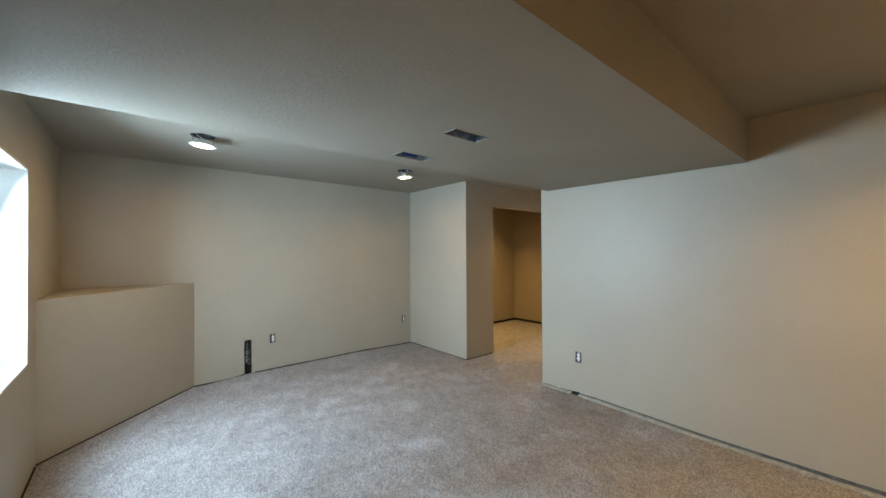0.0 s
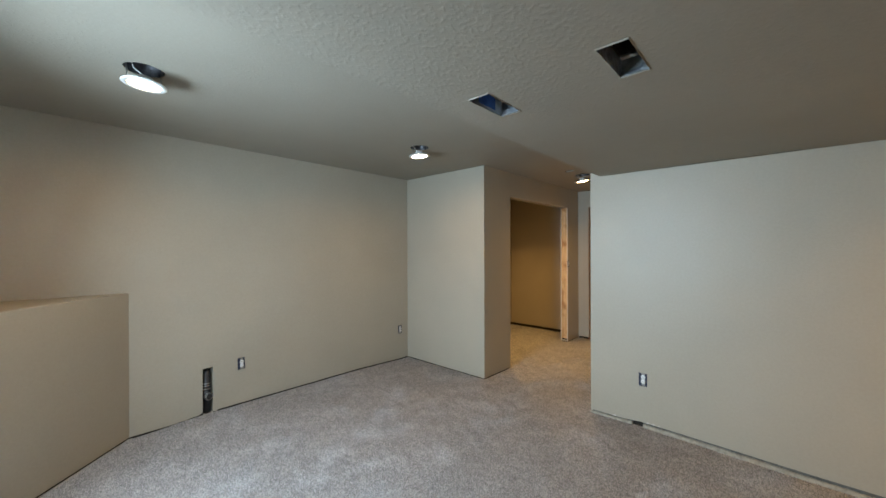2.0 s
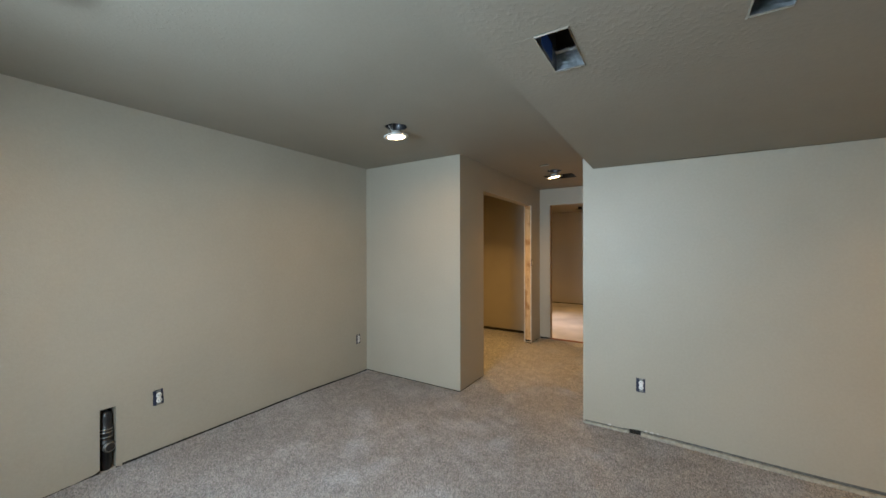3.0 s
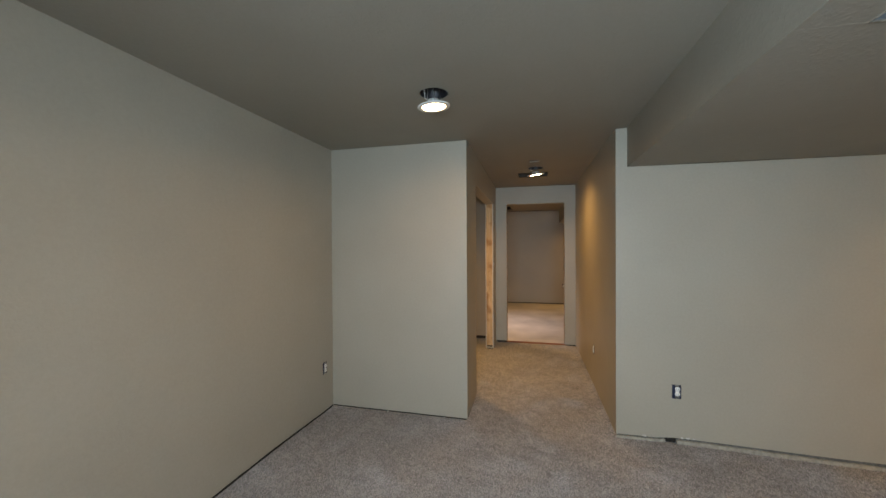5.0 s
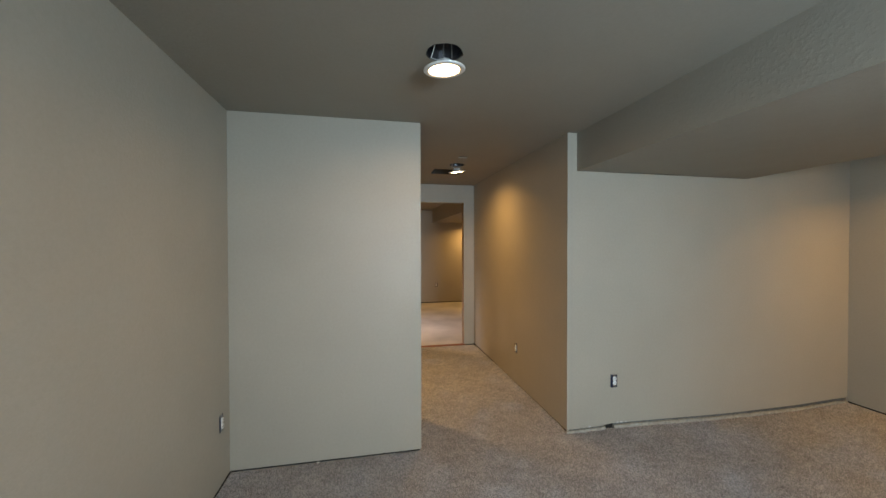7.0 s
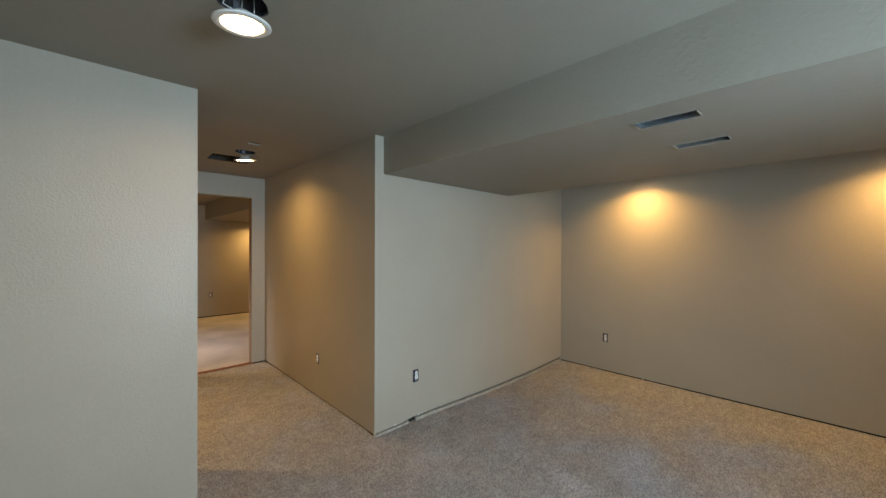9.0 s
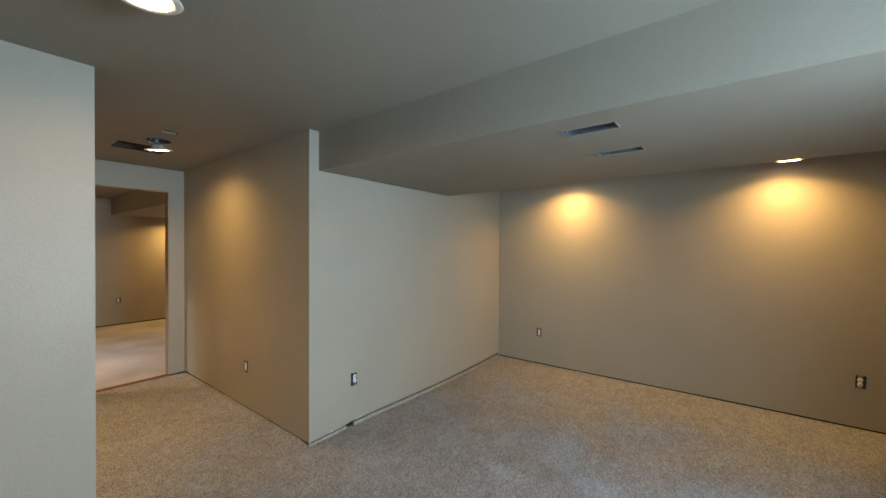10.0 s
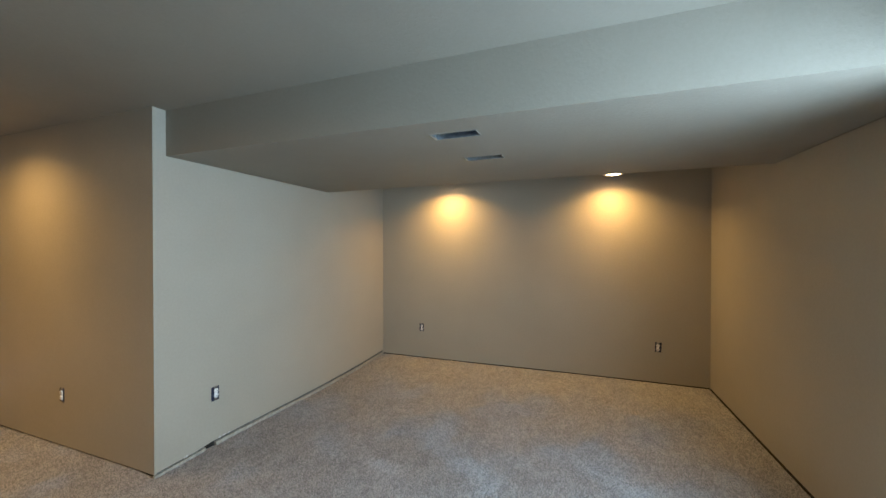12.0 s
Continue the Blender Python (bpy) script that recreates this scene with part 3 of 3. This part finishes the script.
plate("stud_foot", STRIP, "pale block under the stud", (DO1 + 0.004, DO1 + 0.04, YP + 0.016, YP + 0.099, -0.005, 0.014))
for a, b in ((ED0 - 0.010, ED0 + 0.0), (ED1, ED1 + 0.010)):
    structure(part("trim", boxes((XE + 0.014, XE + 0.106, a - (0.0 if a > 3 else -0.012), b + (-0.012 if a > 3 else 0.0) + 0.004 * (1 if a < 3 else -1), -0.016, EDZ)), BROWN), "brown raw wood lining the doorway's side", "stud")
bm = bmesh.new()
n = 30
rows = []
rnd = random.Random(5)
for i in range(n + 1):
    y = ED0 - 0.01 + (ED1 - ED0 + 0.02) * i / n
    w = 0.022 + rnd.uniform(-0.003, 0.003)
    x = XE + 0.008 + rnd.uniform(-0.003, 0.003)
    rows.append([bm.verts.new(p) for p in ((x - 0.01, y, -0.02), (x - 0.008, y, 0.004), (x + w, y, 0.003), (x + w + 0.004, y, -0.02))])
for p, q in zip(rows, rows[1:]):
    for k in range(3):
        bm.faces.new((p[k], q[k], q[k + 1], p[k + 1]))
bmesh.ops.recalc_face_normals(bm, faces=bm.faces[:])
structure(part("threshold_strip", bm, REDWOOD), "reddish wooden carpet strip across the doorway", "threshold")


# ---- ducts above the vent openings ----
def ragged_rim(a0, a1, b0, b1, z, seed):
    """Thin torn flakes round a rectangular hole, widest at its far end."""
    rnd = random.Random(seed)
    bm = bmesh.new()
    ring = []
    for p, q, n in (((a0, b0), (a1, b0), 22), ((a1, b0), (a1, b1), 9), ((a1, b1), (a0, b1), 22), ((a0, b1), (a0, b0), 9)):
        for i in range(n):
            ring.append((p[0] + (q[0] - p[0]) * i / n, p[1] + (q[1] - p[1]) * i / n))
    rows = []
    for x, y in ring:
        wide = rnd.uniform(0.0005, 0.0045) * (1.9 if x > a1 - 0.02 else 1.0)
        ux, uy = (1 if x > a1 - 0.001 else -1 if x < a0 + 0.001 else 0), (1 if y > b1 - 0.001 else -1 if y < b0 + 0.001 else 0)
        drop = rnd.uniform(0.0012, 0.0040)
        rows.append([bm.verts.new((x - ux * 0.001, y - uy * 0.001, z - 0.0008 - drop)), bm.verts.new((x + ux * wide, y + uy * wide, z - 0.0006)),
                     bm.verts.new((x - ux * 0.001, y - uy * 0.001, z + 0.004))])
    for i in range(len(rows)):
        p, q = rows[i], rows[(i + 1) % len(rows)]
        bm.faces.new((p[0], q[0], q[1], p[1]))
        bm.faces.new((p[2], q[2], q[0], p[0]))
    bmesh.ops.recalc_face_normals(bm, faces=bm.faces[:])
    return bm


def duct(name, hole, up, z, label, mat=GALV, tape=None):
    x0, x1, y0, y1 = hole
    thing = structure(new(name), label, "air vent")
    g, e = 0.0012, 0.003
    a0, a1, b0, b1 = x0 + e, x1 - e, y0 + e, y1 - e
    low = 0.068
    # upper walls coloured near-black for the shade inside the duct
    for za, zb, mt, nm in ((z, z + low, mat, "side"), (z + low + 0.012, z + up, DARK, "upper_side")):
        for b in ((a0, a0 + g, b0, b1, za, zb), (a1 - g, a1, b0, b1, za, zb), (a0 + g, a1 - g, b0, b0 + g, za, zb), (a0 + g, a1 - g, b1 - g, b1, za, zb)):
            part(nm, boxes(b), mt, thing)
    bm = bmesh.new()
    n = 14
    rows = []
    for i in range(n + 1):
        k = i / n
        y, dent = b0 + g + (b1 - b0 - 2 * g) * k, 0.004 * math.sin(7 * k + x0 * 9) + 0.003 * math.sin(17 * k)
        rows.append([bm.verts.new(p) for p in ((a1 - g, y, z + low - 0.004), (a1 - 0.012 + dent, y, z + low + 0.002 + dent), (a1 - 0.010 + dent, y, z + low + 0.011), (a1 - g, y, z + low + 0.014))])
    for p, q in zip(rows, rows[1:]):
        for k in range(3):
            bm.faces.new((p[k], q[k], q[k + 1], p[k + 1])).smooth = True
    part("crimp", bm, CLAMP, thing, "bright folded metal seam")
    part("hollow", boxes((a0 + g, a1 - g, b0 + g, b1 - g, z + up - 0.004, z + up)), DARK, thing, "near-black cap for the shade up the duct")
    # bent flange at the mouth
    part("flange", boxes((a1 - 0.012, a1 - g, b0 + g, b1 - g, z - 0.003, z + 0.002), (a0 + g, a0 + 0.006, b0 + g, b1 - g, z - 0.002, z + 0.002)), mat, thing, "bright bent metal flange")
    if mat is GALV:
        part("torn_rim", ragged_rim(a0, a1, b0, b1, z, int(y0 * 1000)), SOFFIT, thing, "ragged painted rim of torn board")
    if tape:
        part("tape", boxes(tape), TAPE, thing, "strip of blue tape")
    return thing


duct("duct_boot", VENT_A, 0.20, BEAM[2], "open galvanised duct mouth in the soffit")
duct("duct_boot", VENT_B, 0.20, BEAM[2], "open galvanised duct mouth with blue tape in the soffit", tape=(1.37, 1.50, 1.9995, 2.0005, BEAM[2] + 0.012, BEAM[2] + 0.075))
duct("return_duct", (4.975, 5.26, 2.70, 3.07), 0.22, H, "dark open return-air hole in the corridor ceiling", DUCT_BROWN)
for x in (VENT_B[0] + 0.002, VENT_B[1] - 0.002):
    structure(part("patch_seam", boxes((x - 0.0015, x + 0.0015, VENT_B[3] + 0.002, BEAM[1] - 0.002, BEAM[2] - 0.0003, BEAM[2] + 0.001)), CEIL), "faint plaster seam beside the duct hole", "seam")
# dark sheet right behind the opening, in place of the hollow's shade
bm = boxes((4.320, 4.400, 2.820, 2.930, H + 0.0135, H + 0.017))
structure(part("ceiling_box", bm, DARK), "dark sheet for the shaded alarm box slot in the ceiling", "ceiling slot")


# ---- outlets without cover plates ----
def outlet(origin, rz, seed, switch=False):
    """Faces -y before the turn: rough-edged flat shape for the shaded hole, yoke and two sockets or a toggle."""
    rnd = random.Random(seed)
    thing = new("light_switch" if switch else "wall_outlet")
    bm = bmesh.new()
    n = 36
    ring = []
    skew, rise = rnd.choice((-1, 1)) * rnd.uniform(0.002, 0.005), rnd.uniform(-0.004, 0.004)
    for i in range(n):
        a = 2 * math.pi * i / n
        c, s = math.cos(a), math.sin(a)
        k = 1 / max(abs(c) / 0.031, abs(s) / 0.053)
        k *= 1 + rnd.uniform(-0.05, 0.07)
        ring.append(bm.verts.new((k * c + skew, -0.0008, k * s + rise)))
    bm.faces.new(ring)
    part("box_opening", bm, HOLE_SHADE, thing, "flat dark shape for the shaded rough-cut hole round the box")
    bm = boxes((-0.0085, 0.0085, -0.0032, -0.0012, -0.052, 0.052), (-0.015, 0.015, -0.0026, -0.0012, 0.039, 0.050), (-0.015, 0.015, -0.0026, -0.0012, -0.050, -0.039))
    part("yoke", bm, CLAMP, thing, "thin steel mounting strap")
    if switch:
        part("body", boxes((-0.011, 0.011, -0.007, -0.0034, -0.031, 0.031), bevel=0.001), DEVICE, thing)
        part("toggle", boxes((-0.0045, 0.0045, -0.018, -0.0072, 0.001, 0.011), bevel=0.001), DEVICE, thing)
    else:
        part("body", boxes((-0.013, 0.013, -0.006, -0.0034, -0.034, 0.034), bevel=0.001), DEVICE, thing)
        for zc in (0.0192, -0.0192):
            bm = bmesh.new()
            lathe(bm, [(0, 0.0), (0.0155, 0.0), (0.0172, -0.0018), (0.0172, -0.006)], 24, pose(0, -0.011, zc, 90, 0, 0))
            face = part("socket", bm, DEVICE, thing, "white socket face")
            for dx, hh in ((-0.0064, 0.0048), (0.0064, 0.0040)):
                part("slot", boxes((dx - 0.0011, dx + 0.0011, -0.0118, -0.0108, zc + 0.002 - hh, zc + 0.002 + hh)), DARK, face)
    thing.matrix_world = Matrix.Translation(origin) @ pose(0, 0, 0, 0, 0, rz) @ pose(0, 0, 0, 0, rnd.uniform(-2, 2), 0)
    if switch:
        return tagged(thing, "white toggle switch without a cover plate on the corridor wall", "light switch")
    return tagged(thing, "white duplex outlet without its cover in a rough dark cut-out", "outlet", "wall outlets")


outlet((1.296, YN, 0.388), 0, 1)
outlet((3.262, YN, 0.390), 0, 2)
outlet((XR, 1.832, 0.385), -90, 3)
outlet((2.795, YS, 0.388), 180, 4)
outlet((-0.052, YS, 0.385), 180, 5)
outlet((4.440, YH, 0.390), 180, 6)
outlet((XF, 2.10, 0.455), -90, 7)
outlet((5.665, YP, 1.232), 0, 8, True)


# ---- drain pipe in its cut-out ----
pipe = new("drain_pipe")
cx, cy = (PX0 + PX1) / 2, YN + 0.042
bm = bmesh.new()
lathe(bm, [(0, -0.03), (0.029, -0.03), (0.029, 0.13), (0.034, 0.131), (0.034, 0.205), (0.029, 0.206), (0.029, 0.215)], 28)
part("riser", bm, BLACK_PIPE, pipe, "black plastic riser")
bm = bmesh.new()
lathe(bm, [(0.029, 0.21), (0.037, 0.212), (0.037, 0.262), (0.033, 0.268), (0.033, 0.285), (0.030, 0.29), (0.030, 0.34), (0.024, 0.375), (0, 0.392)], 28)
part("coupling", bm, BLACK_PIPE, pipe, "black rubber coupling")
for z in (0.222, 0.252, 0.272):
    bm = bmesh.new()
    lathe(bm, [(0.0372, z - 0.004), (0.0384, z - 0.003), (0.0384, z + 0.003), (0.0372, z + 0.004)], 28)
    part("band", bm, CLAMP, pipe, "worn steel band clamp")
bm = bmesh.new()
lathe(bm, [(0, 0.0), (0.026, 0.0), (0.032, -0.003), (0.034, -0.008), (0.034, -0.040), (0, -0.040)], 28, pose(0.010, -0.046, 0.155, 90, 0, 12))
cap = part("cleanout_plug", bm, BLACK_PIPE, pipe, "black threaded cleanout plug")
bm = bmesh.new()
lathe(bm, [(0.0245, 0.0), (0.025, 0.0028), (0.030, 0.0028), (0.0325, -0.002)], 28, pose(0.010, -0.046, 0.155, 90, 0, 12))
part("rim", bm, CLAMP, cap, "worn grey rim")
part("lug", boxes((-0.002, 0.022, -0.056, -0.0465, 0.148, 0.162), bevel=0.003), BLACK_PIPE, cap)
bm = bmesh.new()
lathe(bm, [(0.0342, -0.006), (0.0358, -0.007), (0.0358, -0.013), (0.0342, -0.014)], 28, pose(0.010, -0.046, 0.155, 90, 0, 12))
part("band", bm, CLAMP, cap, "worn steel ring")
pipe.location = (cx, cy, 0)
tagged(pipe, "black plastic drain pipe with cleanout in a wall cut-out", "drain pipe")
plate("pipe_recess", DARK, "dark back panel for the shaded cavity behind the drain pipe", (PX0 - 0.05, PX1 + 0.05, YN + 0.10, YN + 0.118, -0.02, PZ + 0.05),)


def gap_ribbon(a, b, heights, seed):
    """A flat dark ribbon drawing the shaded crack where the drywall's lower edge is broken away."""
    rnd = random.Random(seed)
    bm = bmesh.new()
    n = 26
    prev = None
    for i in range(n + 1):
        k = i / n
        j = min(int(k * (len(heights) - 1)), len(heights) - 2)
        f = k * (len(heights) - 1) - j
        h = heights[j] * (1 - f) + heights[j + 1] * f + rnd.uniform(-0.0018, 0.0018)
        x = a + (b - a) * k
        row = [bm.verts.new((x, YN - 0.0022, FLOOR)), bm.verts.new((x, YN - 0.0022, h)), bm.verts.new((x, YN + 0.004, h + 0.001))]
        if prev:
            bm.faces.new((prev[0], row[0], row[1], prev[1]))
            bm.faces.new((prev[1], row[1], row[2], prev[2]))
        prev = row
    bmesh.ops.recalc_face_normals(bm, faces=bm.faces[:])
    return structure(part("base_gap_shade", bm, DARK), "jagged dark ribbon for the shaded crack and gap at the wall's foot", "crack")


gap_ribbon(0.50, 0.82, (-0.012, -0.008, -0.005, 0.001), 6)
gap_ribbon(0.80, PX0 + 0.002, (0.002, 0.003, 0.001, 0.006, 0.008, 0.012, 0.014, 0.026), 2)
# ribbon only draws the shaded gap above the curled carpet
gap_ribbon(PX1 + 0.03, XR - 0.002, [float(ground(PX1 + 0.03 + (XR - PX1 - 0.032) * i / 20, YN)) - 0.003 for i in range(21)], 7)
gap_ribbon(PX1 - 0.002, PX1 + 0.035, (0.014, 0.006, -0.004), 3)

# ---- carpet pile ----
def carpet_pile(name, x0, x1, y0, y1, step, keep):
    """Leaning yarn tufts on a jittered grid, all in one mesh; the lean swirls slowly, as brushed pile does."""
    rng = np.random.default_rng(11)
    gx, gy = np.meshgrid(np.arange(x0, x1, step), np.arange(y0, y1, step))
    gx, gy = gx.ravel() + rng.uniform(-0.45, 0.45, gx.size) * step, gy.ravel() + rng.uniform(-0.45, 0.45, gy.size) * step
    ok = keep(gx, gy)
    gx, gy = gx[ok], gy[ok]
    n = gx.size
    ux, uy = gx, gy
    gx, gy = 2.1 * gx, 2.1 * gy
    swirl = (np.sin(2.3 * gx + 1.7 * np.sin(1.9 * gy + 0.6)) + np.sin(3.1 * gy - 1.3 * np.sin(2.7 * gx)) + 0.7 * np.sin(6.1 * gx + 4.3 * gy + 2 * np.sin(3.3 * gy - gx)) + 0.5 * np.sin(11 * gx - 9 * gy + 2 * np.sin(5 * gx)))
    gx, gy = ux, uy
    turn = 0.8 * swirl + rng.normal(0, 0.7, n)
    lean = (0.0035 + 0.0018 * np.abs(np.sin(0.8 * swirl))) * rng.uniform(0.5, 1.3, n)
    high = rng.uniform(0.005, 0.010, n)
    r = step * rng.uniform(0.55, 0.85, n)
    spin = rng.uniform(0, 2 * math.pi, n)
    lift = ground(gx, gy)
    verts = np.empty((n, 5, 3))
    for k in range(4):
        a = spin + k * math.pi / 2
        verts[:, k] = np.stack([gx + r * np.cos(a), gy + r * np.sin(a), FLOOR - 0.001 + lift], 1)
    verts[:, 4] = np.stack([gx + lean * np.cos(turn), gy + lean * np.sin(turn), FLOOR + high + lift], 1)
    base = np.arange(n)[:, None, None] * 5
    faces = (base + np.array([[0, 1, 4], [1, 2, 4], [2, 3, 4], [3, 0, 4]])).reshape(-1, 3)
    me = bpy.data.meshes.new(name)
    me.vertices.add(n * 5)
    me.vertices.foreach_set("co", verts.ravel())
    me.loops.add(faces.size)
    me.loops.foreach_set("vertex_index", faces.ravel().astype(np.int32))
    me.polygons.add(len(faces))
    me.polygons.foreach_set("loop_start", np.arange(0, faces.size, 3, dtype=np.int32))
    me.update()
    me.validate()
    me.materials.append(PILE)
    return tagged(new(name, me), "speckled beige-grey cut-pile carpet tufts with brushed swaths", "carpet", kind="stuff")


def on_carpet(x, y):
    room = (x > XL + 0.013) & (x < XR - 0.008) & (y > YS + 0.006) & (y < YN - 0.008) & (y - x < 3.70 - XL - 0.006)
    hall = (x >= XR - 0.008) & (x < XE - 0.012) & (y > YH + 0.004) & (y < YP - 0.004)
    store = (x > XR + 0.13) & (x < XC - 0.004) & (y > YP + 0.12) & (y < YC - 0.004)
    gate = (x > DO0 + 0.004) & (x < DO1 - 0.004) & (y >= YP - 0.004) & (y <= YP + 0.12)
    return room | hall | store | gate


carpet_pile("carpet_pile", XL, XC, YS, YC, 0.0070, on_carpet)
